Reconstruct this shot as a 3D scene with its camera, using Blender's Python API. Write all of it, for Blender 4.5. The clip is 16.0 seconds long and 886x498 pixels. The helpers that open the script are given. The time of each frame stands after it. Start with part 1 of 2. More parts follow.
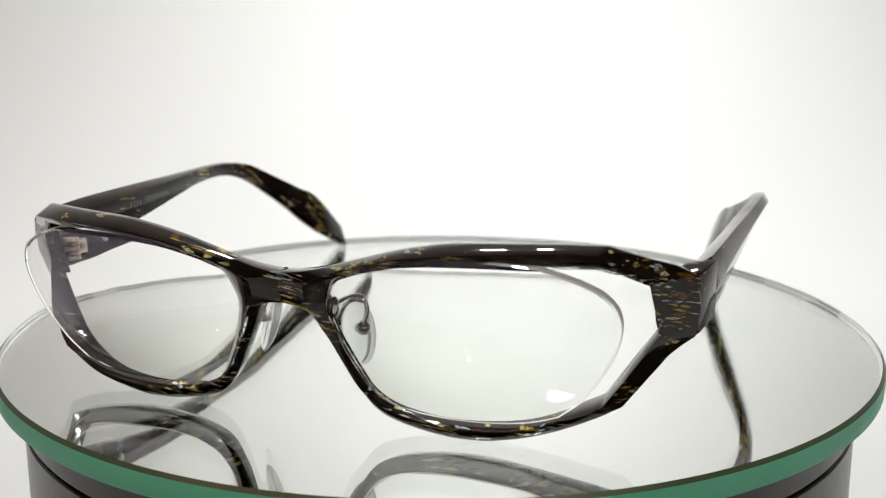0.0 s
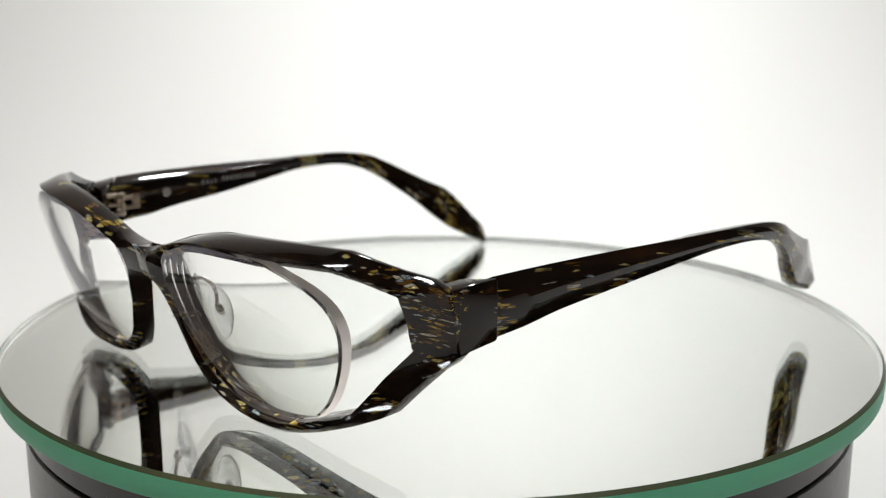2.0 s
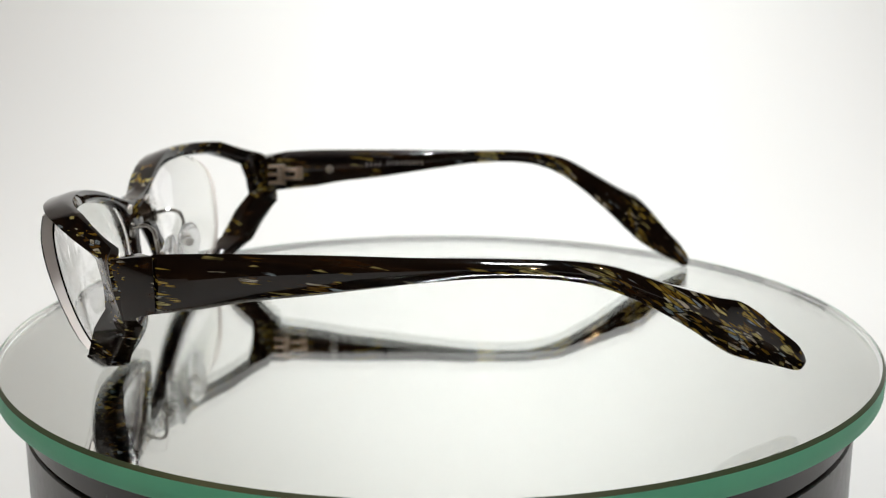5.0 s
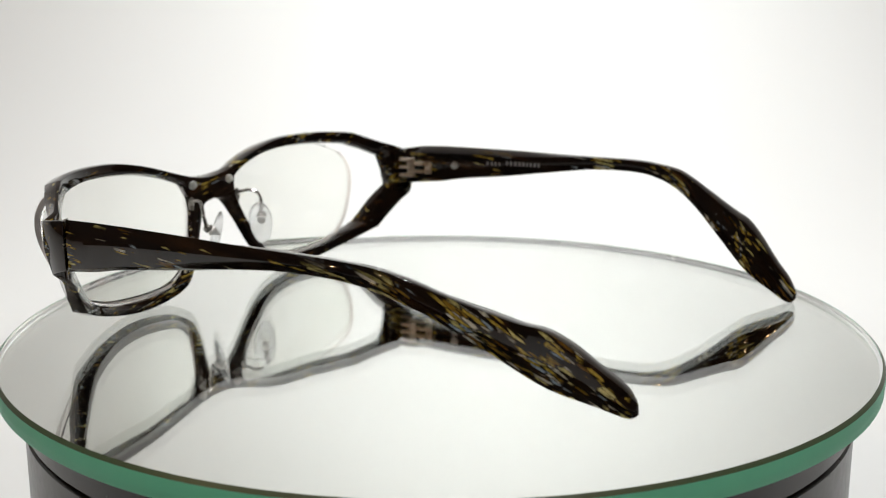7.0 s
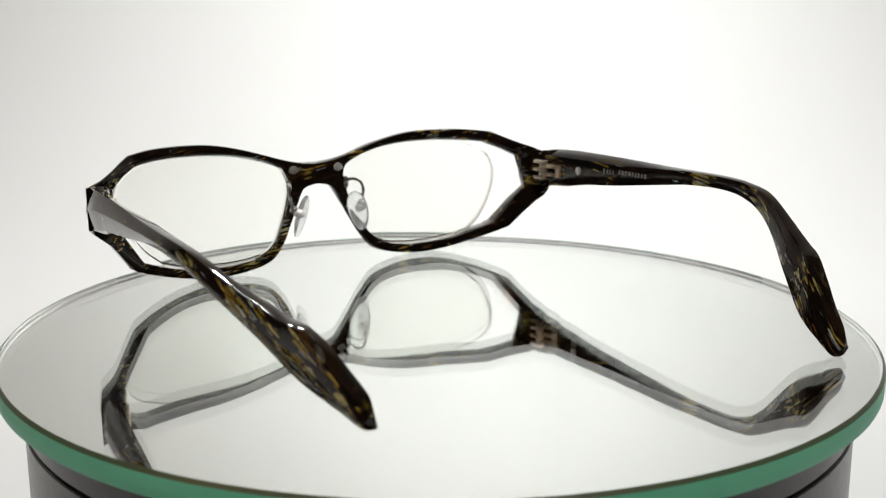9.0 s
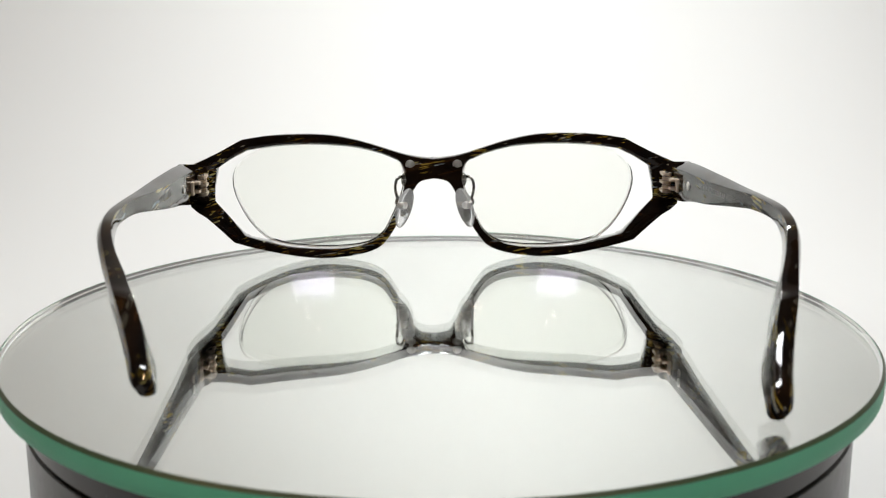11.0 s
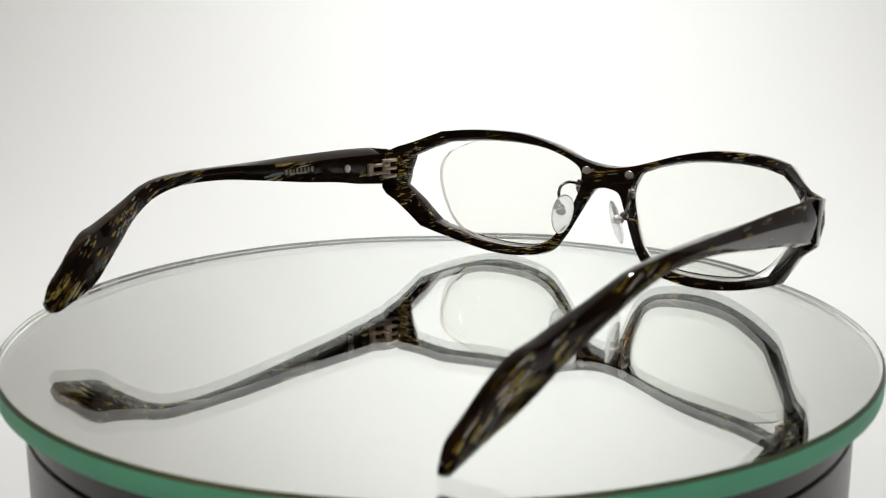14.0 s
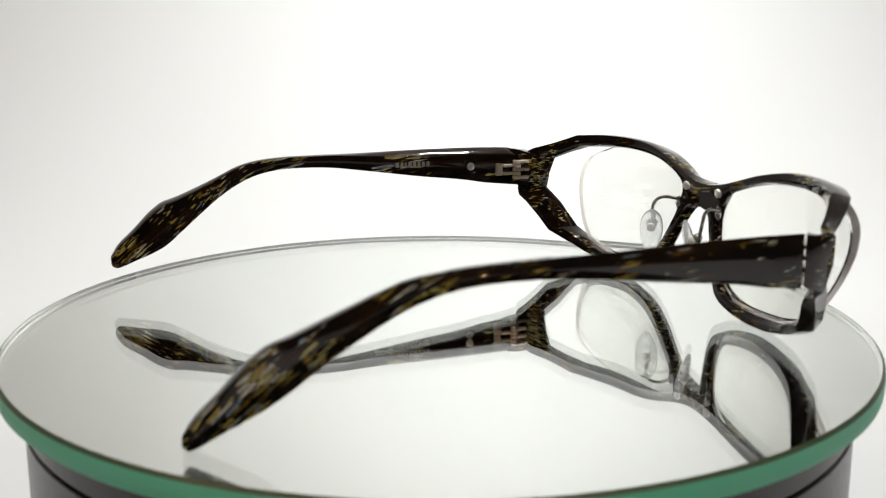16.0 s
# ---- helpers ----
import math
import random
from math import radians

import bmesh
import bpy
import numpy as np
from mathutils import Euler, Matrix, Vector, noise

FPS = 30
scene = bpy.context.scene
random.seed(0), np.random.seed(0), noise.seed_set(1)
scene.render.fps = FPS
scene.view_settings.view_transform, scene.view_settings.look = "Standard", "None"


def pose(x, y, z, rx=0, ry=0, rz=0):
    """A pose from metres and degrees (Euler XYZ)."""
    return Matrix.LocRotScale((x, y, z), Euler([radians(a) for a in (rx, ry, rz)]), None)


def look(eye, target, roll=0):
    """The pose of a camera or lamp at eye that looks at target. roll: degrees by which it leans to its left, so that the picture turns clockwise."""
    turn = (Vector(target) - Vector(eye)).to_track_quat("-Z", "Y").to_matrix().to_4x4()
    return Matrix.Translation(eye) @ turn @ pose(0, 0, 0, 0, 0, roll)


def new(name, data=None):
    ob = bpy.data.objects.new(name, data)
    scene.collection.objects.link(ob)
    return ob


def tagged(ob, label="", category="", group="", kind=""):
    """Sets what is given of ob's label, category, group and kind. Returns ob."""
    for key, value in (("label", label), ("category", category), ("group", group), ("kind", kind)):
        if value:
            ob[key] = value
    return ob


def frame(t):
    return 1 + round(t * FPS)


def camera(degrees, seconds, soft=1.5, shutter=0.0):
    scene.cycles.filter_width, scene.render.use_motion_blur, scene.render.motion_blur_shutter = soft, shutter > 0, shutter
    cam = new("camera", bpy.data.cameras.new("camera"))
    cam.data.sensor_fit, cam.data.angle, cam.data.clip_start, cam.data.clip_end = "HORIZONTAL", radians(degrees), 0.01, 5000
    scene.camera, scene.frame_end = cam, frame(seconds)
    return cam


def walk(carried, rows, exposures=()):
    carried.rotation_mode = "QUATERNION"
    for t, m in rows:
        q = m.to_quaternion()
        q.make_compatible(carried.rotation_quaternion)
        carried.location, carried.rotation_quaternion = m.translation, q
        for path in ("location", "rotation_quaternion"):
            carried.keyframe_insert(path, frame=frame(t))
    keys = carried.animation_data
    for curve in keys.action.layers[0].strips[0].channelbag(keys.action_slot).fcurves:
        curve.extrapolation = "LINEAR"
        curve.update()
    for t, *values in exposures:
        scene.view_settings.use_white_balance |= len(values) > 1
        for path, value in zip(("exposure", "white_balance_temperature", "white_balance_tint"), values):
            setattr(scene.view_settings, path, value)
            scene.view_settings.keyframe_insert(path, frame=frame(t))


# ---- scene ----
# A pair of eyeglasses turning on a mirrored glass turntable before a white sweep. Shapes below are in millimetres.
MM = 0.001
RATE = -14.249            # degrees a second
YAW = -4.9                # of the glasses, at 11.5 s

cam = camera(43.4, 16.0, soft=1.1)
EYE = Vector((0.0, -0.2595, 0.0750))
AIM = Vector((math.sin(0.00294) * math.cos(0.2176), math.cos(0.00294) * math.cos(0.2176), -math.sin(0.2176)))
cam.data.dof.use_dof = True
cam.data.dof.aperture_fstop = 26.0
walk(cam, [(0, look(EYE, EYE + AIM)), (16, look(EYE, EYE + AIM))],
     [(0, -0.11), (2, -0.09), (4, -0.07), (7.5, -0.06), (8.2, -0.09), (9, -0.09), (11.3, -0.15), (14.2, -0.15), (15, -0.07), (16, -0.07)])


# ---- light ----
world = bpy.data.worlds.new("world")
scene.world = world
world.use_nodes = True
world.node_tree.nodes["Background"].inputs[0].default_value = (1.0, 1.0, 1.0, 1)
world.node_tree.nodes["Background"].inputs[1].default_value = 0.02


def area_lamp(name, eye, target, size_x, size_y, watts, color):
    data = bpy.data.lights.new(name, "AREA")
    data.shape, data.size, data.size_y = "RECTANGLE", size_x, size_y
    data.energy, data.color = watts, color
    ob = new(name, data)
    ob.matrix_world = look(eye, target)
    return ob


# two small unseen panels added over the sweep to brighten the paper
area_lamp("added_sweep_light", (0.0, 0.31, 0.47), (0.0, 0.33, 0.0), 0.04, 0.022, 1.32, (0.98, 1.0, 0.985))
area_lamp("added_sweep_light", (0.10, 0.31, 0.47), (0.10, 0.33, 0.0), 0.04, 0.022, 1.35, (0.98, 1.0, 0.985))
# a cool lamp and four warm bulbs of the room behind the camera
area_lamp("room_light", (0.06, -0.60, 1.25), (0.0, 0.0, 0.0), 0.26, 0.13, 6.0, (0.96, 0.98, 1.0))
for bulb in ((-0.90, -0.30, 1.00), (-0.55, -0.70, 0.95), (0.10, -0.95, 1.15), (0.70, -0.70, 1.00)):
    area_lamp("warm_bulb", bulb, (0.0, 0.0, 0.0), 0.018, 0.018, 0.6, (1.0, 0.62, 0.32))


# ---- materials ----
def material(name):
    m = bpy.data.materials.new(name)
    m.use_nodes = True
    return m, m.node_tree, m.node_tree.nodes["Principled BSDF"]


def link(tree, a, out, b, inp):
    tree.links.new(a.outputs[out], b.inputs[inp])


def object_coords(tree, scale, rotation=(0, 0, 0)):
    tc = tree.nodes.new("ShaderNodeTexCoord")
    mp = tree.nodes.new("ShaderNodeMapping")
    mp.inputs["Scale"].default_value = scale
    mp.inputs["Rotation"].default_value = rotation
    link(tree, tc, "Object", mp, "Vector")
    return mp


def ramp(tree, stops, mode="LINEAR"):
    r = tree.nodes.new("ShaderNodeValToRGB")
    r.color_ramp.interpolation = mode
    el = r.color_ramp.elements
    while len(el) < len(stops):
        el.new(0.5)
    for e, (p, c) in zip(el, stops):
        e.position, e.color = p, (*c, 1)
    return r


def mix(tree, kind="MIX"):
    m = tree.nodes.new("ShaderNodeMix")
    m.data_type, m.blend_type = "RGBA", kind
    return m


def noise_tex(tree, vec, scale, detail=4.0):
    n = tree.nodes.new("ShaderNodeTexNoise")
    n.inputs["Scale"].default_value = scale
    n.inputs["Detail"].default_value = detail
    if vec:
        link(tree, vec, "Vector", n, "Vector")
    return n


def math_node(tree, operation, a, b):
    """A Math node; a and b are (node, output) pairs or numbers."""
    n = tree.nodes.new("ShaderNodeMath")
    n.operation = operation
    for i, v in enumerate((a, b)):
        if isinstance(v, tuple):
            link(tree, v[0], v[1], n, i)
        else:
            n.inputs[i].default_value = v
    return n


def slivers(t, vec, scale, tilt, wobble, rim_low, rim_high):
    """One layer of thin slivers: returns a random cell colour and a mask of the cells without their borders."""
    mp = t.nodes.new("ShaderNodeMapping")
    mp.vector_type = "POINT"
    mp.inputs["Rotation"].default_value = tilt
    link(t, vec[0], vec[1], mp, "Vector")
    sc = t.nodes.new("ShaderNodeMapping")
    sc.inputs["Scale"].default_value = scale
    link(t, mp, "Vector", sc, "Vector")
    wob = noise_tex(t, sc, 0.5, 2.0)
    add = t.nodes.new("ShaderNodeVectorMath")
    add.operation = "MULTIPLY_ADD"
    add.inputs[1].default_value = (wobble, wobble, wobble)
    link(t, wob, "Color", add, 0)
    link(t, sc, "Vector", add, 2)
    cells = t.nodes.new("ShaderNodeTexVoronoi")
    cells.inputs["Scale"].default_value = 1.0
    link(t, add, "Vector", cells, "Vector")
    edge = t.nodes.new("ShaderNodeTexVoronoi")
    edge.feature = "DISTANCE_TO_EDGE"
    edge.inputs["Scale"].default_value = 1.0
    link(t, add, "Vector", edge, "Vector")
    sep = t.nodes.new("ShaderNodeSeparateColor")
    link(t, cells, "Color", sep, 0)
    rim = ramp(t, [(rim_low, (0, 0, 0)), (rim_high, (1, 1, 1))])
    link(t, edge, "Distance", rim, "Fac")
    return sep, rim, sc


HUES = [(0.0, (0.46, 0.33, 0.06)), (0.26, (0.60, 0.53, 0.20)), (0.46, (0.16, 0.085, 0.018)),
        (0.60, (0.62, 0.59, 0.46)), (0.78, (0.32, 0.40, 0.44)), (0.88, (0.28, 0.17, 0.025))]


def acetate(name, grained, scale, tilt, low, high, ends):
    """Polished dark acetate: black-brown with gold, cream and pale blue slivers in clusters, richer towards one end."""
    m, t, b = material(name)
    if grained:
        src = t.nodes.new("ShaderNodeAttribute")
        src.attribute_name = "grain"
    else:
        src = t.nodes.new("ShaderNodeTexCoord")
    vec = (src, "Vector" if grained else "Object")
    sep, rim, sc = slivers(t, vec, scale, tilt, 1.0, 0.03, 0.12)
    hues = ramp(t, HUES, "CONSTANT")
    link(t, sep, "Green", hues, "Fac")
    where = t.nodes.new("ShaderNodeSeparateXYZ")
    link(t, vec[0], vec[1], where, 0)
    span = math_node(t, "ABSOLUTE", (where, "X"), 0.0)
    rich = t.nodes.new("ShaderNodeMapRange")
    rich.inputs["From Min"].default_value, rich.inputs["From Max"].default_value = ends
    rich.inputs["To Min"].default_value, rich.inputs["To Max"].default_value = low, high
    link(t, span, "Value", rich, "Value")
    # share of the cells that are slivers, in clusters
    big = t.nodes.new("ShaderNodeTexNoise")
    big.inputs["Scale"].default_value, big.inputs["Detail"].default_value = 95.0, 2.0
    link(t, vec[0], vec[1], big, "Vector")
    centred = math_node(t, "SUBTRACT", (big, "Fac"), 0.5)
    wide = math_node(t, "MULTIPLY", (centred, "Value"), 2.8)
    share = math_node(t, "ADD", (wide, "Value"), (rich, "Result"))
    gap = math_node(t, "SUBTRACT", (share, "Value"), (sep, "Red"))
    pick = math_node(t, "MULTIPLY", (gap, "Value"), 9.0)
    pick.use_clamp = True
    mask = math_node(t, "MULTIPLY", (pick, "Value"), (rim, "Color"))
    fine = noise_tex(t, sc, 3.0, 3.0)
    streak = ramp(t, [(0.30, (0.10, 0.10, 0.10)), (0.58, (1, 1, 1))])
    link(t, fine, "Fac", streak, "Fac")
    final = math_node(t, "MULTIPLY", (mask, "Value"), (streak, "Color"))
    if grained:
        # the slivers lie flat in the sheet: its upper cut edge shows few of them
        turn = t.nodes.new("ShaderNodeTexCoord")
        split = t.nodes.new("ShaderNodeSeparateXYZ")
        link(t, turn, "Normal", split, 0)
        face = ramp(t, [(0.28, (1, 1, 1)), (0.60, (0.10, 0.10, 0.10))])
        link(t, split, "Z", face, "Fac")
        final = math_node(t, "MULTIPLY", (final, "Value"), (face, "Color"))
    dark = ramp(t, [(0.36, (0.0040, 0.0032, 0.0030)), (0.60, (0.014, 0.0070, 0.0036)), (0.78, (0.050, 0.022, 0.008))])
    cloud = noise_tex(t, sc, 0.30, 3.0)
    link(t, cloud, "Fac", dark, "Fac")
    mx = mix(t)
    link(t, final, "Value", mx, "Factor")
    link(t, dark, "Color", mx, "A")
    link(t, hues, "Color", mx, "B")
    link(t, mx, "Result", b, "Base Color")
    b.inputs["Roughness"].default_value = 0.06
    b.inputs["IOR"].default_value = 1.5
    b.inputs["Specular IOR Level"].default_value = 0.5
    # hand-polished surface: a very slight waviness
    wave = noise_tex(t, object_coords(t, (1, 1, 1)), 160.0, 1.0)
    bump = t.nodes.new("ShaderNodeBump")
    bump.inputs["Strength"].default_value = 0.10
    bump.inputs["Distance"].default_value = 0.0006
    link(t, wave, "Fac", bump, "Height")
    link(t, bump, "Normal", b, "Normal")
    return m


ACETATE_FRONT = acetate("acetate_front", False, (250, 800, 2500), (0, radians(9), 0), 0.08, 0.11, (0.020, 0.062))
ACETATE_END = acetate("acetate_end", False, (250, 800, 2000), (0, radians(4), 0), -0.12, -0.10, (0.020, 0.062))
ACETATE_TEMPLE = acetate("acetate_temple", True, (170, 800, 2000), (0, radians(-9), 0), 0.07, 0.42, (0.030, 0.098))


def simple(name, color, rough, metal=0.0, speck=0.0, scale=900.0):
    m, t, b = material(name)
    b.inputs["Base Color"].default_value = (*color, 1)
    b.inputs["Metallic"].default_value = metal
    mp = object_coords(t, (1, 1, 1))
    n = noise_tex(t, mp, scale, 4.0)
    r = t.nodes.new("ShaderNodeMapRange")
    r.inputs["To Min"].default_value = max(0.01, rough - speck)
    r.inputs["To Max"].default_value = rough + speck
    link(t, n, "Fac", r, "Value")
    link(t, r, "Result", b, "Roughness")
    return m


def clear(name, color, ior, rough=0.0):
    m, t, b = material(name)
    b.inputs["Base Color"].default_value = (*color, 1)
    b.inputs["Transmission Weight"].default_value = 1.0
    b.inputs["IOR"].default_value = ior
    b.inputs["Roughness"].default_value = rough
    return m


LENS = clear("coated_lens", (1.0, 1.0, 0.998), 1.52)
LENS.node_tree.nodes["Principled BSDF"].inputs["Specular IOR Level"].default_value = 0.22
LENS.node_tree.nodes["Principled BSDF"].inputs["Specular Tint"].default_value = (0.75, 0.60, 1.0, 1)


def milky(name, color, ior, rough, share, ground):
    """Clear plastic with a ground or cloudy face that lets light through softly."""
    m = clear(name, color, ior, rough)
    t = m.node_tree
    soft = t.nodes.new("ShaderNodeBsdfTranslucent")
    soft.inputs["Color"].default_value = (*color, 1)
    dull = t.nodes.new("ShaderNodeBsdfDiffuse")
    dull.inputs["Color"].default_value = (*color, 1)
    both = t.nodes.new("ShaderNodeMixShader")
    both.inputs[0].default_value = ground
    link(t, soft, "BSDF", both, 1)
    link(t, dull, "BSDF", both, 2)
    mx = t.nodes.new("ShaderNodeMixShader")
    mx.inputs[0].default_value = share
    link(t, t.nodes["Principled BSDF"], "BSDF", mx, 1)
    link(t, both, "Shader", mx, 2)
    link(t, mx, "Shader", t.nodes["Material Output"], "Surface")
    return m


LENS_EDGE = milky("lens_edge", (0.98, 0.915, 0.885), 1.10, 0.06, 0.62, 0.12)
PAD = milky("clear_pad", (0.97, 0.98, 0.985), 1.22, 0.02, 0.22, 0.35)
STEEL = simple("polished_steel", (0.62, 0.60, 0.57), 0.14, 1.0, 0.05)
BRASS = simple("hinge_metal", (0.86, 0.73, 0.60), 0.36, 1.0, 0.06)
BRUSHED = simple("brushed_steel", (0.80, 0.78, 0.75), 0.38, 1.0, 0.06)
SILVER_PRINT = simple("silver_print", (0.28, 0.28, 0.28), 0.35, 0.3, 0.1)
PLATE = clear("plate_glass", (0.972, 0.988, 0.968), 1.50)
PLATE.node_tree.nodes["Principled BSDF"].inputs["Specular IOR Level"].default_value = 0.36
MIRROR = simple("mirror_silver", (0.94, 0.95, 0.935), 0.012, 1.0, 0.004, 60.0)
BLACK = simple("black_plastic", (0.018, 0.017, 0.018), 0.30, 0.0, 0.07, 400.0)
GROOVE = simple("black_seam", (0.004, 0.004, 0.004), 0.6, 0.0, 0.1)


def edge_glass():
    """The green edge of the plate: half dull, half clear."""
    m, t, b = material("green_glass_edge")
    mp = object_coords(t, (1, 1, 1))
    n = noise_tex(t, mp, 45.0, 3.0)
    r = ramp(t, [(0.3, (0.155, 0.58, 0.36)), (0.7, (0.185, 0.63, 0.40))])
    link(t, n, "Fac", r, "Fac")
    link(t, r, "Color", b, "Base Color")
    b.inputs["Roughness"].default_value = 0.5
    b.inputs["IOR"].default_value = 1.3
    b.inputs["Transmission Weight"].default_value = 0.35
    return m


EDGE = edge_glass()
CHAMFER = simple("ground_chamfer", (0.075, 0.105, 0.055), 0.35, 0.0, 0.1, 2000.0)


def paper(name, color, rough=0.9):
    m, t, b = material(name)
    mp = object_coords(t, (1, 1, 1))
    a, c = noise_tex(t, mp, 3.0, 3.0), noise_tex(t, mp, 900.0, 2.0)
    r = ramp(t, [(0.3, tuple(v * 0.985 for v in color)), (0.7, color)])
    link(t, a, "Fac", r, "Fac")
    link(t, r, "Color", b, "Base Color")
    b.inputs["Roughness"].default_value = rough
    bump = t.nodes.new("ShaderNodeBump")
    bump.inputs["Strength"].default_value = 0.05
    bump.inputs["Distance"].default_value = 0.0003
    link(t, c, "Fac", bump, "Height")
    link(t, bump, "Normal", b, "Normal")
    return m


WHITE = paper("white_sweep", (0.83, 0.835, 0.83))
ROOM = paper("room_paint", (0.32, 0.31, 0.30))


# ---- mesh helpers ----
def part(name, bm, mat, parent=None, label="", sharp=32.0, outward=True):
    """Links a bmesh as one mesh object under a thing or a part."""
    me = bpy.data.meshes.new(name)
    if outward:
        bmesh.ops.recalc_face_normals(bm, faces=bm.faces)
    lim = radians(sharp)
    for e in bm.edges:
        e.smooth = len(e.link_faces) == 2 and e.calc_face_angle(0) < lim
    for f in bm.faces:
        f.smooth = True
    bm.to_mesh(me)
    bm.free()
    for one in mat if isinstance(mat, (list, tuple)) else [mat]:
        me.materials.append(one)
    ob = new(name, me)
    if parent:
        ob.parent = parent
    if label:
        ob["label"] = label
    return ob


def lathe(profile, n=192):
    """Profile of (radius, height), metres, turned about z; first and last points may lie on the axis."""
    bm = bmesh.new()
    rings = []
    for r, z in profile:
        if r < 1e-9:
            rings.append([bm.verts.new((0, 0, z))])
        else:
            rings.append([bm.verts.new((r * math.cos(2 * math.pi * i / n), r * math.sin(2 * math.pi * i / n), z)) for i in range(n)])
    for a, b in zip(rings, rings[1:]):
        for i in range(n):
            j = (i + 1) % n
            quad = [a[i % len(a)], a[j % len(a)], b[j % len(b)], b[i % len(b)]]
            bm.faces.new(list(dict.fromkeys(reversed(quad))))
    return bm


def soften(bm, width, angle=24.0, segments=2):
    edges = [e for e in bm.edges if len(e.link_faces) == 2 and e.calc_face_angle(0) > radians(angle)]
    bmesh.ops.bevel(bm, geom=edges, offset=width, segments=segments, profile=0.5, affect="EDGES", clamp_overlap=True)


def catmull(points, steps):
    """A smooth line through control rows of numbers."""
    p = [np.array(q, float) for q in points]
    p = [2 * p[0] - p[1]] + p + [2 * p[-1] - p[-2]]
    out = []
    for a, b, c, d in zip(p, p[1:], p[2:], p[3:]):
        for k in range(steps):
            s = k / steps
            out.append(0.5 * (2 * b + (c - a) * s + (2 * a - 5 * b + 4 * c - d) * s * s + (3 * b - a - 3 * c + d) * s ** 3))
    return out + [p[-2]]


def straight(points, steps):
    p = [np.array(q, float) for q in points]
    return [a + (b - a) * k / steps for a, b in zip(p, p[1:]) for k in range(steps)] + [p[-1]]


def box(bm, lo, hi):
    vs = [bm.verts.new((x, y, z)) for z in (lo[2], hi[2]) for y in (lo[1], hi[1]) for x in (lo[0], hi[0])]
    for f in ((0, 2, 3, 1), (4, 5, 7, 6), (0, 1, 5, 4), (2, 6, 7, 3), (0, 4, 6, 2), (1, 3, 7, 5)):
        bm.faces.new([vs[i] for i in f])
    return vs


def tube(points, radius, n=10):
    """A round wire along points, in metres."""
    bm = bmesh.new()
    pts = [Vector(p) for p in points]
    rings = []
    side = Vector((0.3, 0.2, 1)).normalized()
    for i, p in enumerate(pts):
        d = (pts[min(i + 1, len(pts) - 1)] - pts[max(i - 1, 0)]).normalized()
        u = d.cross(side).normalized()
        w = d.cross(u)
        side = -w if i else side
        side = u.cross(d) if side.dot(u.cross(d)) > 0 else d.cross(u)
        u = d.cross(side).normalized()
        w = d.cross(u)
        rings.append([bm.verts.new(p + radius * (math.cos(2 * math.pi * k / n) * u + math.sin(2 * math.pi * k / n) * w)) for k in range(n)])
    for a, b in zip(rings, rings[1:]):
        for k in range(n):
            bm.faces.new((a[k], a[(k + 1) % n], b[(k + 1) % n], b[k]))
    bm.faces.new(rings[0])
    bm.faces.new(rings[-1])
    return bm


# ---- the place ----
def sweep():
    """White paper: table, wide curve and wall in one sheet with thickness."""
    bm = bmesh.new()
    line = [(-1.1, -0.060), (0.25, -0.060)]
    for k in range(1, 17):
        a = math.pi / 2 * k / 16
        line.append((0.25 + 0.40 * math.sin(a), -0.060 + 0.40 * (1 - math.cos(a))))
    line.append((0.65, 1.60))
    for off in (0.0, 0.004):
        rows = []
        for y, z in line:
            yy = y + (off if z > -0.05 else 0)
            rows.append([bm.verts.new((x, yy, z - (off if z < 0.3 else 0))) for x in (-1.3, 1.3)])
        for a, b in zip(rows, rows[1:]):
            bm.faces.new((a[0], a[1], b[1], b[0]))
    return tagged(part("backdrop", bm, WHITE), "seamless white paper sweep under and behind the turntable", "backdrop", kind="structure")


def room():
    """Plain walls that close the place."""
    specs = (("wall_back", (-2.2, 1.80, -0.9), (2.2, 1.90, 2.0)), ("wall_left", (-2.3, -2.6, -0.9), (-2.2, 1.90, 2.0)),
             ("wall_right", (2.2, -2.6, -0.9), (2.3, 1.90, 2.0)), ("wall_front", (-2.2, -2.7, -0.9), (2.2, -2.6, 2.0)),
             ("floor", (-2.2, -2.6, -1.0), (2.2, 1.80, -0.9)), ("ceiling", (-2.3, -2.7, 2.0), (2.3, 1.90, 2.1)))
    for name, lo, hi in specs:
        bm = bmesh.new()
        box(bm, lo, hi)
        tagged(part(name, bm, ROOM), "plain dim painted surface of the studio room", name.split("_")[0], kind="structure")
    bm = bmesh.new()
    box(bm, (-1.35, -1.15, -0.9), (1.35, 0.70, -0.066))
    tagged(part("table", bm, ROOM), "plain studio table under the paper sweep", "table", kind="structure")


sweep()
room()

# ---- turntable ----
DISC = 0.1008
THICK = 0.0050


def turntable_base():
    base = tagged(new("turntable_base"), "round black plastic turntable base with a seam around it", "turntable")
    base.location = (0, 0, 0)
    part("upper_drum", lathe([(0.0, -THICK - 0.0006), (0.0942, -THICK - 0.0006), (0.0954, -THICK - 0.0016), (0.0954, -0.0129), (0.0946, -0.0132), (0.0, -0.0132)]), BLACK, base)
    part("seam", lathe([(0.0, -0.0132), (0.0940, -0.0132), (0.0940, -0.0138), (0.0, -0.0138)]), GROOVE, base, "dark recessed seam")
    part("lower_drum", lathe([(0.0, -0.0138), (0.0947, -0.0138), (0.0955, -0.0142), (0.0955, -0.0585), (0.0940, -0.060), (0.0, -0.060)]), BLACK, base)
    return base


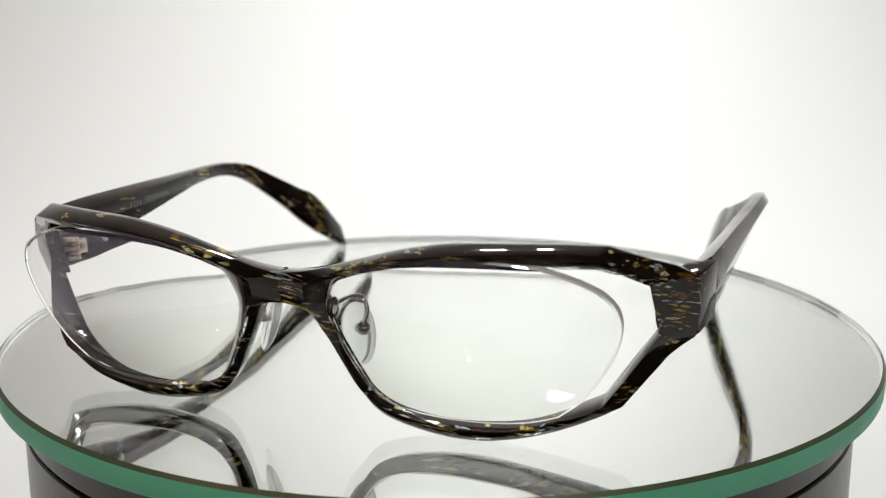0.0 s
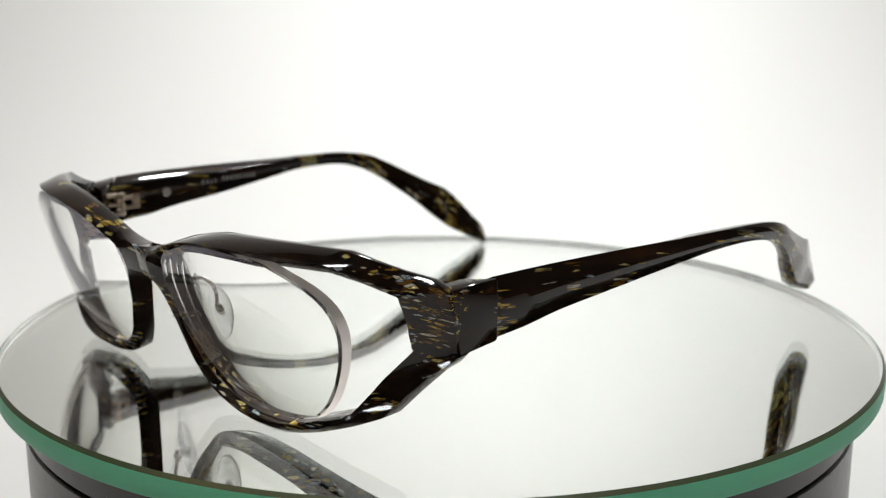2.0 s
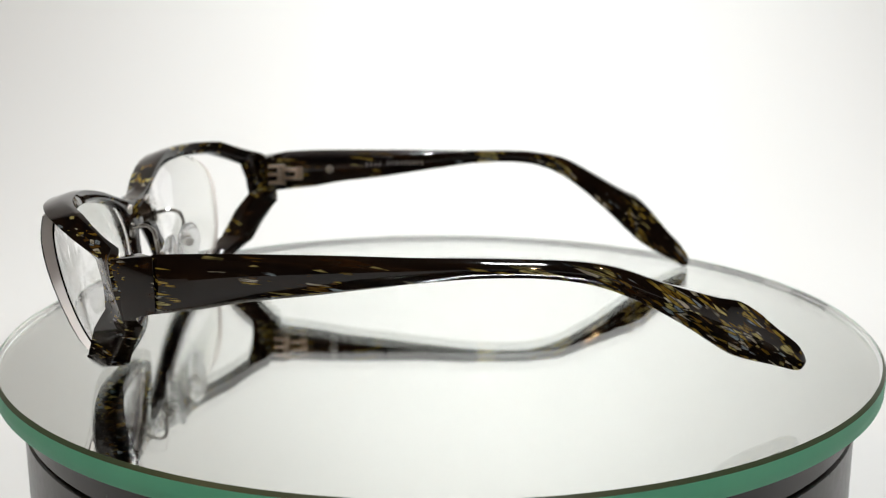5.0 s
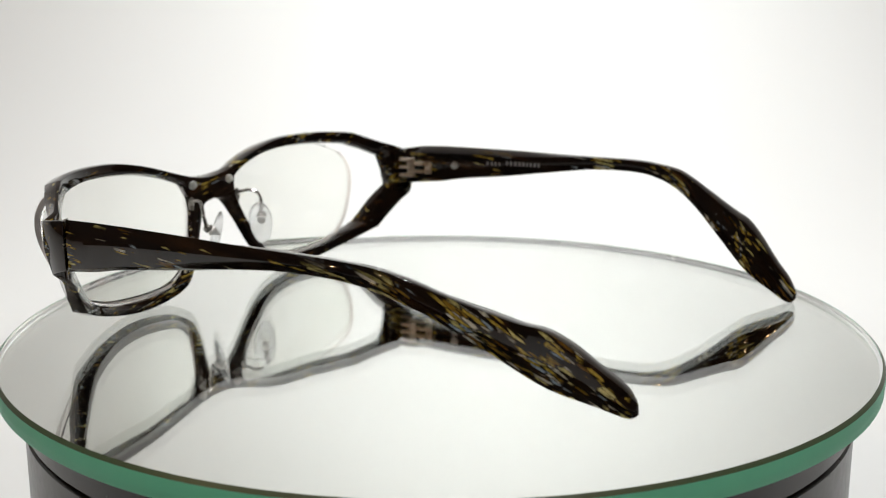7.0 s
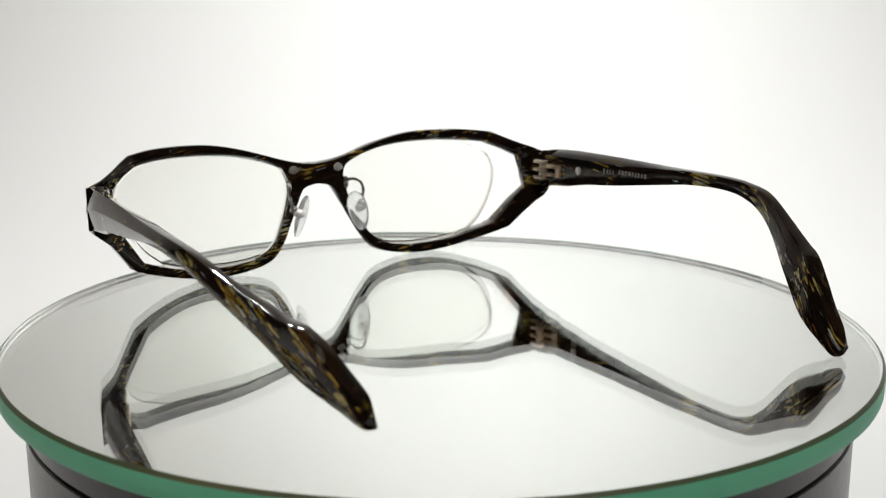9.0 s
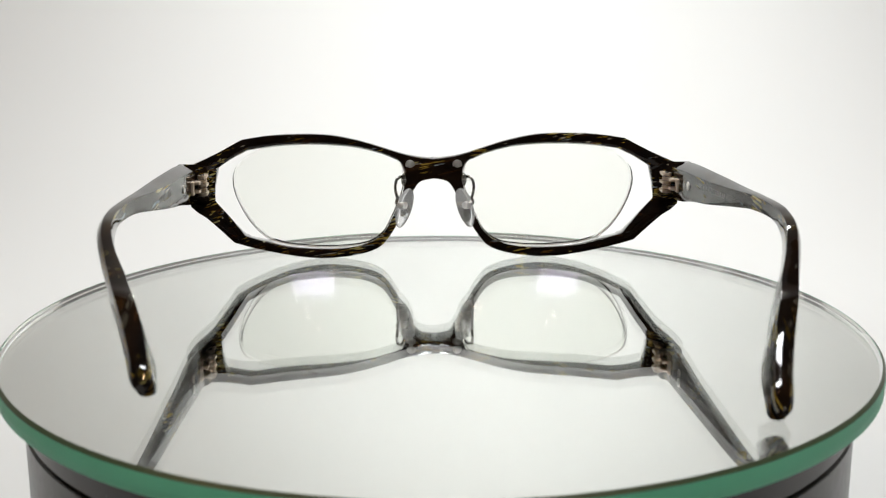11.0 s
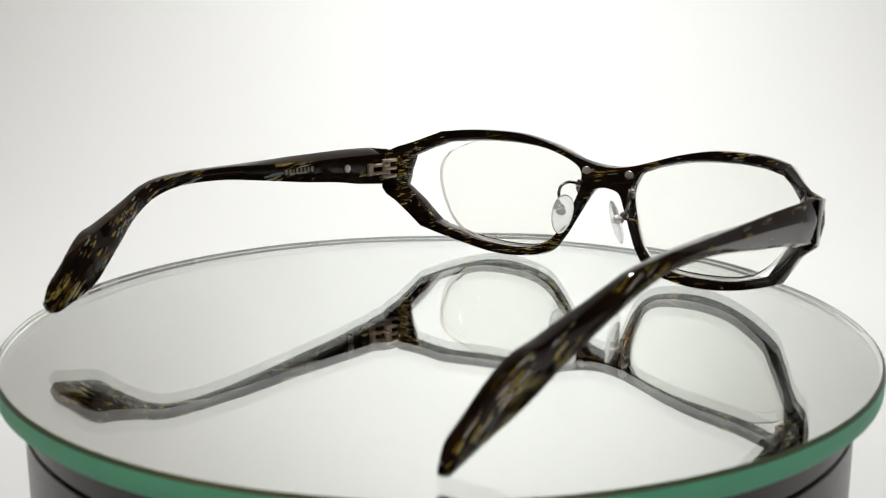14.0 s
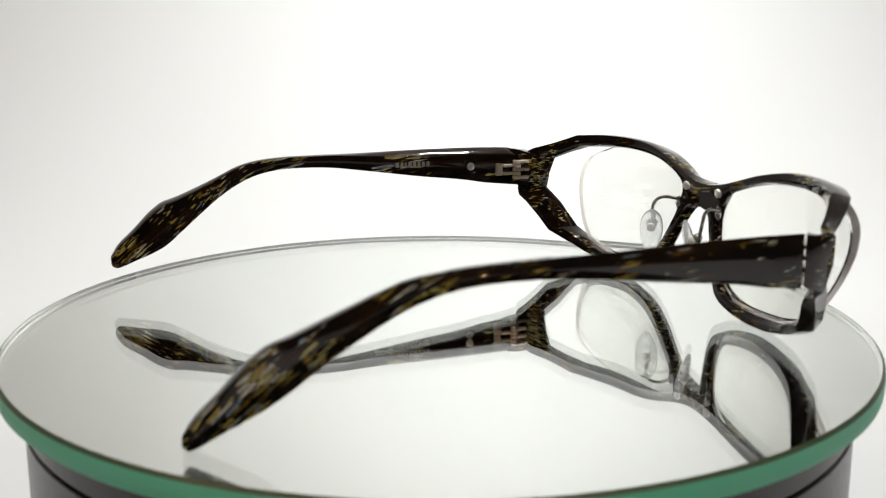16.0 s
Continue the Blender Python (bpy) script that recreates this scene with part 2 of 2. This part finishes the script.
def glass_disc():
    disc = tagged(new("glass_disc"), "round mirrored glass plate with polished green edge on the turntable", "glass plate")
    c = 0.0007
    part("glass_plate", lathe([(0.0, 0.0), (DISC - c, 0.0)]), PLATE, disc, "clear flat glass face", outward=False)
    part("chamfer", lathe([(DISC - c, 0.0), (DISC, -c)]), CHAMFER, disc, "dark ground chamfer", outward=False)
    part("polished_edge", lathe([(DISC, -c), (DISC + 0.0001, -THICK / 2), (DISC, -THICK + c * 0.5), (DISC - c * 0.5, -THICK)]), EDGE, disc, "translucent green glass edge", outward=False)
    # mirror ring added inside the glass: imitates inner reflection, hides the green
    part("edge_mirror_ring", lathe([(DISC - 0.0008, -c), (DISC - 0.0008, -THICK)]), MIRROR, disc, "added mirror ring imitating the reflection inside the glass edge", outward=False)
    part("mirror_backing", lathe([(0.0, -THICK), (DISC - 0.0012, -THICK), (DISC - 0.0012, -THICK - 0.0003), (0.0, -THICK - 0.0003)]), MIRROR, disc, "silvered mirror backing")
    return disc


turntable_base()
disc = glass_disc()

# ---- eyeglasses ----
CX = 1.0


def back_y(x, z):
    """The hinder face of the front: flat before the nose, wrapping round at the ends, leaning back towards the bottom."""
    x = abs(x)
    drop = 0.0 if x < 26 else min(18.3, 0.0040 * (x - 26) ** 2 + 0.00018 * (x - 26) ** 3)
    return 72.5 - drop + (0.17 if z > 28 else 0.25) * (z - 28.0)


def lens_y(x, z):
    """The front face of a lens: flatter than the frame."""
    return 77.2 + 0.29 * (z - 28.0) - (0.0016 if x < 30 else 0.0055) * (x - 30) ** 2 - 0.002 * (z - 20) ** 2


# rows: inner x, z; outer x, z; depth at the opening, at the ridge, at the outer edge; outward drop of the outer edge
BAR = [(8.6, 26.0, 0, 29.2, 3.2, 5.0, 4.2, 0), (9.3, 27.7, 4, 29.6, 3.2, 5.2, 3.6, 0), (11.0, 29.1, 8.5, 30.5, 3.4, 5.4, 2.6, 0),
       (15, 30.9, 15, 32.5, 3.8, 5.8, 2.0, 0), (22.4, 32.9, 22.1, 34.6, 4.1, 6.2, 2.0, 0), (30.6, 33.8, 30.6, 36.3, 4.2, 6.4, 2.0, 0),
       (39.5, 34.1, 39.0, 36.8, 4.2, 6.4, 2.0, 0), (47.7, 33.9, 48.7, 36.75, 4.2, 6.3, 1.8, 0), (54.9, 33.1, 56.2, 36.1, 4.0, 6.2, 1.4, 0)]
END = [(54.9, 33.1, 56.2, 36.1, 4.0, 6.2, 1.4, 0), (58.9, 31.1, 62.4, 33.0, 3.6, 5.0, 0.9, 0), (62.5, 28.7, 69.0, 30.1, 3.4, 3.6, 2.0, 0.3),
       (62.9, 24.2, 69.8, 24.5, 3.6, 3.7, 2.4, 0.3), (62.8, 19.8, 69.0, 18.9, 4.2, 4.0, 2.6, 0.3), (59.3, 14.9, 64.8, 15.4, 5.6, 5.4, 3.4, 0.3),
       (55.1, 8.6, 57.9, 7.3, 7.0, 6.6, 4.6, 0.6)]
LOW = [(55.1, 8.6, 57.9, 7.3, 7.2, 6.6, 4.6, 0.6), (49.2, 6.2, 52.2, 4.9, 6.8, 6.2, 4.0, 0.8), (43, 4.3, 44.5, 2.6, 6.4, 6.0, 3.6, 0.9),
       (35.2, 3.4, 35.5, 1.1, 6.0, 5.6, 3.4, 1.0), (27, 3.4, 26.5, 1.3, 5.6, 5.2, 3.2, 1.0), (19.6, 4.9, 17.5, 3.4, 5.2, 4.8, 3.0, 0.9),
       (15.3, 7.7, 13.0, 7.7, 4.8, 4.6, 2.8, 0.6), (12.8, 11.8, 10.2, 12.4, 4.4, 4.4, 2.8, 0.4), (10.8, 16, 7.5, 17.4, 4.0, 4.2, 2.8, 0.3),
       (9.2, 20.3, 4.5, 22.3, 3.6, 4.4, 3.4, 0.1), (8.6, 23.5, 0, 23.6, 3.6, 4.8, 4.2, 0)]


def front_frame(parent):
    bm = bmesh.new()
    for side in (-1, 1):
        rows = catmull(BAR, 6)[:-1] + straight(END, 2)[:-1] + catmull(LOW, 6)
        rings = []
        for xi, zi, xo, zo, ti, tr, to, drop in rows:
            d = np.array([xo - xi, zo - zi])
            d = d / np.hypot(*d)
            lip = float(np.interp(zi, [12, 22, 25, 32], [-0.7, 0.0, 0.45, 0.9])) - float(np.interp(xi, [48, 56], [0.0, 1.0])) * (1.0 if zi < 22 else 0.4)
            share = 0.36 if xi > 54 and zi < 22 else float(np.interp(zi, [10, 18, 25, 32], [0.66, 0.5, 0.36, 0.5]))
            lip = max(lip, 0.25 - share * float(np.hypot(xo - xi, zo - zi)))
            xl, zl = xi - lip * d[0], zi - lip * d[1]
            xr, zr = xi + share * (xo - xi), zi + share * (zo - zi)
            xf, zf = xo + drop * d[0], zo + drop * d[1]
            sect = [(xi, back_y(xi, zi), zi), (xl, back_y(xi, zi) + ti - 0.7, zl), (xr, back_y(xr, zr) + tr, zr),
                    (xf, back_y(xo, zo) + to, zf), (xo + 0.3 * drop * d[0], back_y(xo, zo), zo + 0.3 * drop * d[1])]
            rings.append([bm.verts.new(((side * x + CX) * MM, y * MM, z * MM)) for x, y, z in sect])
        n = len(rings)
        for i in range(n):
            a, b = rings[i], rings[(i + 1) % n]
            for k in range(5):
                if i == n - 1 and k == 3:
                    continue
                bm.faces.new((a[k], a[(k + 1) % 5], b[(k + 1) % 5], b[k]))
    bmesh.ops.remove_doubles(bm, verts=bm.verts, dist=0.00005)
    soften(bm, 0.00035)
    return part("front_frame", bm, ACETATE_FRONT, parent, "dark acetate front with gold and blue flecks", 28)


def end_piece(parent, side):
    """The block behind the front's outer end that carries the hinge; it stands a little proud."""
    bm = bmesh.new()
    fore = [(64.0, 55.3, 29.8), (69.8, 56.2, 30.5), (69.7, 54.2, 19.0), (64.0, 53.2, 19.2)]
    hind = [(66.6, 51.6, 31.2), (71.6, 47.6, 31.6), (71.6, 47.6, 20.9), (66.6, 51.6, 20.6)]
    vs = [bm.verts.new(((side * x + CX) * MM, y * MM, z * MM)) for x, y, z in fore + hind]
    for f in ((0, 1, 2, 3), (4, 7, 6, 5), (0, 4, 5, 1), (1, 5, 6, 2), (2, 6, 7, 3), (3, 7, 4, 0)):
        bm.faces.new([vs[i] for i in f])
    bmesh.ops.recalc_face_normals(bm, faces=bm.faces)
    soften(bm, 0.0004)
    return part("end_piece", bm, ACETATE_END, parent, "plain dark acetate end block at the hinge", 28)


LENS_IN = [(9.0, 25.5), (10.6, 28.8), (15, 31.2), (22.3, 33.4), (30.3, 34.3), (39, 34.5), (47, 33.9)]
LENS_FREE = [(47, 33.9), (54.2, 31.2), (58.2, 28.2), (59.6, 24.3), (58.9, 19.8), (56.5, 14.5), (53.0, 9.6), (48.8, 6.0)]
LENS_LOW = [(48.8, 6.0), (43, 4.3), (35.2, 3.5), (27, 3.5), (19.4, 4.6), (15.0, 7.5), (12.5, 11.8), (10.5, 16), (9.0, 20.3), (8.5, 23.3), (9.0, 25.5)]


def lens(parent, side):
    """A thick-edged lens that stands free of the rim on its outer side."""
    line = catmull(LENS_IN, 4)[:-1] + catmull(LENS_FREE, 5)[:-1] + catmull(LENS_LOW, 4)[:-1]
    mid = np.array([32.0, 19.5])
    bm = bmesh.new()

    def thickness(x, z):
        return 1.5 + (2.4 if x < 30 else 0.8) * ((x - 30) / 26) ** 2 + 0.9 * ((z - 19) / 15) ** 2

    shells = []
    for shell in (0, 1):
        rings = []
        for f in (1.0, 0.985, 0.85, 0.65, 0.42, 0.2):
            ring = []
            for p in line:
                x, z = mid + (p - mid) * f
                y = lens_y(x, z) - (thickness(x, z) if shell else 0) - (0.0 if f < 1 else (0.35 if not shell else -0.35))
                ring.append(bm.verts.new(((side * x + CX) * MM, y * MM, z * MM)))
            rings.append(ring)
        x, z = mid
        tip = bm.verts.new(((side * x + CX) * MM, (lens_y(x, z) - (thickness(x, z) if shell else 0)) * MM, z * MM))
        n = len(line)
        for a, b in zip(rings, rings[1:]):
            for i in range(n):
                bm.faces.new((a[i], a[(i + 1) % n], b[(i + 1) % n], b[i]))
        for i in range(n):
            bm.faces.new((rings[-1][i], rings[-1][(i + 1) % n], tip))
        shells.append(rings[0])
    n = len(line)
    for i in range(n):
        f = bm.faces.new((shells[0][i], shells[0][(i + 1) % n], shells[1][(i + 1) % n], shells[1][i]))
        f.material_index = 1
    ob = part("lens", bm, [LENS, LENS_EDGE], parent, "clear thick-edged lens, free of the rim at its outer end", 30)
    ob.visible_shadow = False
    return ob


# rows: y, top, bottom, outer x, thickness
TEMPLE = [(47.2, 31.6, 20.6, 71.3, 4.4), (40, 31.9, 21.8, 71.9, 4.4), (32, 32.0, 23.3, 72.2, 4.3), (17, 32.0, 25.1, 72.7, 4.0), (1, 31.8, 27.0, 73.2, 3.5),
          (-10, 31.8, 28.1, 73.6, 3.0), (-21, 31.7, 28.2, 73.7, 2.8), (-29, 31.1, 27.0, 73.0, 2.8), (-35, 29.7, 24.8, 71.8, 2.9), (-41, 27.3, 21.6, 69.8, 3.2),
          (-48, 24.8, 17.0, 67.0, 4.0), (-53, 23.2, 13.3, 65.0, 4.2), (-57, 22.2, 10.7, 63.3, 4.4), (-61, 19.6, 9.2, 61.6, 4.4), (-65, 16.1, 8.1, 60.0, 4.1),
          (-69, 12.9, 6.9, 58.6, 3.7), (-70.6, 10.9, 6.9, 57.8, 2.6), (-71.4, 9.8, 7.6, 57.1, 1.2)]


def droop(side, y):
    """One temple is bent lower behind the ear than the other."""
    if side < 0:
        return 0.0
    return float(np.interp(y, [-70, -56, -46, -35, -25], [-6.8, -3.7, -2.1, -0.5, 0.0]))


def splay(side, y):
    """The lower temple also stands a little further out at its end."""
    return 0.0 if side < 0 else float(np.interp(y, [-71, -60, -30, 20], [2.8, 1.9, 0.8, 0.0]))


def temple_inner(side, y):
    """The inner face of a temple at y: x in millimetres."""
    rows = sorted((r[0], r[3] - r[4] + splay(side, r[0])) for r in TEMPLE)
    return side * float(np.interp(y, [a for a, b in rows], [b for a, b in rows])) + CX


def temple(parent, side):
    bm = bmesh.new()
    rings = []
    for y, top, low, out, thick in catmull(TEMPLE, 4):
        dz = droop(side, y)
        out += splay(side, y)
        top += 0.0 if side < 0 else float(np.interp(y, [-66, -55, -40, -28], [0.0, 0.8, 1.1, 0.0]))  # the lower temple is broader at its bend
        ridge = 0.75
        h = top - low
        lean = 0.9 * min(1.0, max(0.0, (y + 5) / 25))
        sect = [(out - thick, top - 0.05 * h - 1.6 * lean), (out - 0.9, top), (out + ridge * 0.5, low + 0.56 * h), (out - 0.5, low + 0.06 * h), (out - 0.9 - 0.3 * thick, low - 0.5 * lean), (out - thick, low + 0.06 * h - lean)]
        y = y * 0.982 if side > 0 and y < 0 else y
        lean_in = 0.25 * float(np.interp(y, [-46, -22], [1.0, 0.0]))  # behind the ear it also leans in towards its lower edge
        sect = [(x + lean_in * (z - 0.5 * (top + low)), z) for x, z in sect]
        skew = max(0.0, (y - 40.0) / 7.6) * 4.2  # the joint with the front is mitred
        rings.append([bm.verts.new(((side * x + CX) * MM, (y + skew * (out - x) / thick) * MM, (z + dz) * MM)) for x, z in sect])
    k = len(rings[0])
    for a, b in zip(rings, rings[1:]):
        for i in range(k):
            bm.faces.new((a[i], a[(i + 1) % k], b[(i + 1) % k], b[i]))
    bm.faces.new(rings[0])
    bm.faces.new(rings[-1])
    bmesh.ops.recalc_face_normals(bm, faces=bm.faces)
    soften(bm, 0.00035, 26)
    ob = part("temple", bm, ACETATE_TEMPLE, parent, "dark flecked acetate temple with a broad paddle tip", 28)
    # the sheet's grain follows the bend: length along the temple, depth, height across it
    line = np.array([(r[0], 0.5 * (r[1] + r[2]) + droop(side, r[0])) for r in catmull(TEMPLE, 4)])
    step = np.diff(line, axis=0)
    run = np.concatenate(([0.0], np.cumsum(np.hypot(step[:, 0], step[:, 1]))))
    grain = ob.data.attributes.new("grain", "FLOAT_VECTOR", "POINT")
    for i, v in enumerate(ob.data.vertices):
        p = np.array([v.co.y, v.co.z]) / MM
        k = min(int(np.argmin(np.hypot(line[:, 0] - p[0], line[:, 1] - p[1]))), len(step) - 1)
        d = step[k] / np.hypot(*step[k])
        q = p - line[k]
        grain.data[i].vector = ((run[k] + q @ d) * MM, v.co.x, (q[1] * -d[0] + q[0] * d[1]) * MM)
    return ob


def ball(center, radius, scale=(1, 1, 1), u=16, v=10):
    bm = bmesh.new()
    bmesh.ops.create_uvsphere(bm, u_segments=u, v_segments=v, radius=radius)
    bmesh.ops.scale(bm, vec=scale, verts=bm.verts)
    bmesh.ops.translate(bm, vec=center, verts=bm.verts)
    return bm


def cylinder(center, radius, depth, axis, bevel=0.0, n=20):
    bm = bmesh.new()
    bmesh.ops.create_cone(bm, cap_ends=True, segments=n, radius1=radius, radius2=radius, depth=depth)
    if bevel:
        soften(bm, bevel, 50)
    turn = Vector((0, 0, 1)).rotation_difference(Vector(axis)).to_matrix()
    bmesh.ops.rotate(bm, cent=(0, 0, 0), matrix=turn, verts=bm.verts)
    bmesh.ops.translate(bm, vec=center, verts=bm.verts)
    return bm


def nose_pad(parent, side):
    """Clear pad on a curved wire arm, screwed to a small metal box."""
    mx = lambda x: (side * x + CX) * MM
    c = Vector((mx(9.0), 63.2 * MM, 16.0 * MM))
    bm = bmesh.new()
    bmesh.ops.create_uvsphere(bm, u_segments=28, v_segments=16, radius=1.0)
    for v in bm.verts:
        v.co = Vector((v.co.x * 1.3, v.co.y * (3.1 + 0.4 * v.co.z), v.co.z * 6.2)) * MM
    m = Matrix.Translation(c) @ Matrix.Rotation(radians(-20 * side), 4, "Y") @ Matrix.Rotation(radians(44 * side), 4, "Z") @ Matrix.Rotation(radians(8), 4, "X")
    bmesh.ops.transform(bm, matrix=m, verts=bm.verts)
    pad = part("nose_pad", bm, PAD, parent, "clear silicone nose pad")
    pad.visible_shadow = False
    pts = catmull([(mx(9.4), 71.0 * MM, 24.0 * MM), (mx(10.2), 68.0 * MM, 24.6 * MM), (mx(11.2), 65.8 * MM, 23.8 * MM), (mx(11.6), 65.0 * MM, 21.5 * MM), (mx(10.9), 64.8 * MM, 18.6 * MM), (mx(10.3), 64.4 * MM, 17.6 * MM)], 6)
    part("pad_arm", tube(pts, 0.00045), STEEL, pad, "bent steel wire arm")
    part("pad_screw", ball((mx(10.6), 64.4 * MM, 17.7 * MM), 0.00125), STEEL, pad, "round steel screw head")
    part("pad_box", cylinder((mx(9.7), 63.6 * MM, 16.9 * MM), 0.0011, 0.0022, (side * 0.8, 0.6, 0), 0.0002), BRUSHED, pad, "small metal box in the pad")
    part("arm_foot", ball((mx(9.0), back_y(9, 24) * MM - 0.0002, 23.2 * MM), 0.001, (0.9, 0.7, 2.0)), STEEL, pad, "steel foot on the rim")
    return pad


def hinge(parent, side):
    """Five knuckles on a pin between a bracket on the temple and one on the front."""
    mx = lambda x: (side * x + CX) * MM

    def block(name, lo, hi, mat=BRASS):
        bm = bmesh.new()
        for v in box(bm, lo, hi):
            v.co = Vector((mx(v.co.x), v.co.y * MM, v.co.z * MM))
        bmesh.ops.recalc_face_normals(bm, faces=bm.faces)
        soften(bm, 0.0002, 50)
        part(name, bm, mat, root)

    root = part("hinge", cylinder((mx(65.2), 49.8 * MM, 25.3 * MM), 0.0006, 0.0064, (0, 0, 1), 0.0001), STEEL, parent, "metal barrel hinge")
    for k in range(5):
        part("knuckle", cylinder((mx(65.2), 49.8 * MM, (22.9 + 1.2 * k) * MM), 0.0013, 0.00095, (0, 0, 1), 0.00015), BRASS, root)
    for k in range(3):
        block("front_tongue", (64.0, 50.6, 22.45 + 2.4 * k), (66.0, 53.4, 23.35 + 2.4 * k))
    for k in range(2):
        block("temple_tongue", (65.3, 45.6, 23.65 + 2.4 * k), (67.0, 49.2, 24.55 + 2.4 * k))
    block("temple_bracket", (66.6, 43.6, 23.4), (67.9, 45.8, 27.2))
    return root


def print_bars(parent, side, y0, widths, z, height):
    """Small plain bars of print on the inner face of a temple."""
    y = y0
    for w in widths:
        x = temple_inner(side, y - w / 2)
        bm = bmesh.new()
        box(bm, ((x - 0.05) * MM, (y - w) * MM, (z - height / 2) * MM), ((x + 0.05) * MM, y * MM, (z + height / 2) * MM))
        part("print_bar", bm, SILVER_PRINT, parent, "silver print")
        y -= w + 0.55


glasses = tagged(new("eyeglasses"), "dark gold-flecked acetate eyeglasses standing open on a mirrored glass plate", "eyeglasses")
front = front_frame(glasses)
for side in (-1, 1):
    lens(glasses, side)
    end_piece(glasses, side)
    nose_pad(glasses, side)
    hinge(glasses, side)
    x, z = side * 7.1 + CX, 27.6
    rivet = part("rivet", ball((x * MM, back_y(7.1, z) * MM, z * MM), 0.00105, (1, 0.55, 1)), BRUSHED, glasses, "small domed steel rivet")
    part("rivet_collar", cylinder((x * MM, back_y(7.1, z) * MM, z * MM), 0.00145, 0.0005, (0, 1, 0.17), 0.0001), BRUSHED, rivet, "thin steel collar")
    arm = temple(glasses, side)
    x = temple_inner(side, 35.6)
    inlay = part("inlay_disc", cylinder((0, 0, 0), 0.0012, 0.0005, (1, 0, 0), 0.0001), BRUSHED, arm, "small round metal inlay")
    inlay.location = ((x - side * 0.02) * MM, 35.6 * MM, 26.6 * MM)
    if side < 0:
        cam.data.dof.focus_object = inlay
    if side < 0:
        print_bars(arm, side, 22.5, (0.9, 0.8, 0.8, 0.9, 0.9, 0.5, 0.8, 1.0), 28.0, 1.5)
    else:
        print_bars(arm, side, 25.0, (0.8, 0.8, 0.6, 0.7), 28.0, 1.2)
        print_bars(arm, side, 18.5, (0.7, 0.7, 0.9, 0.7, 0.7, 0.5, 0.7, 0.7, 0.7), 28.4, 1.2)


def motions():
    rows = []
    for k in range(33):
        t = 0.5 * k
        rows.append((t, pose(0, 0, 0, 0, 0, YAW + RATE * (t - 11.5))))
    walk(glasses, rows)
    walk(disc, rows)


motions()
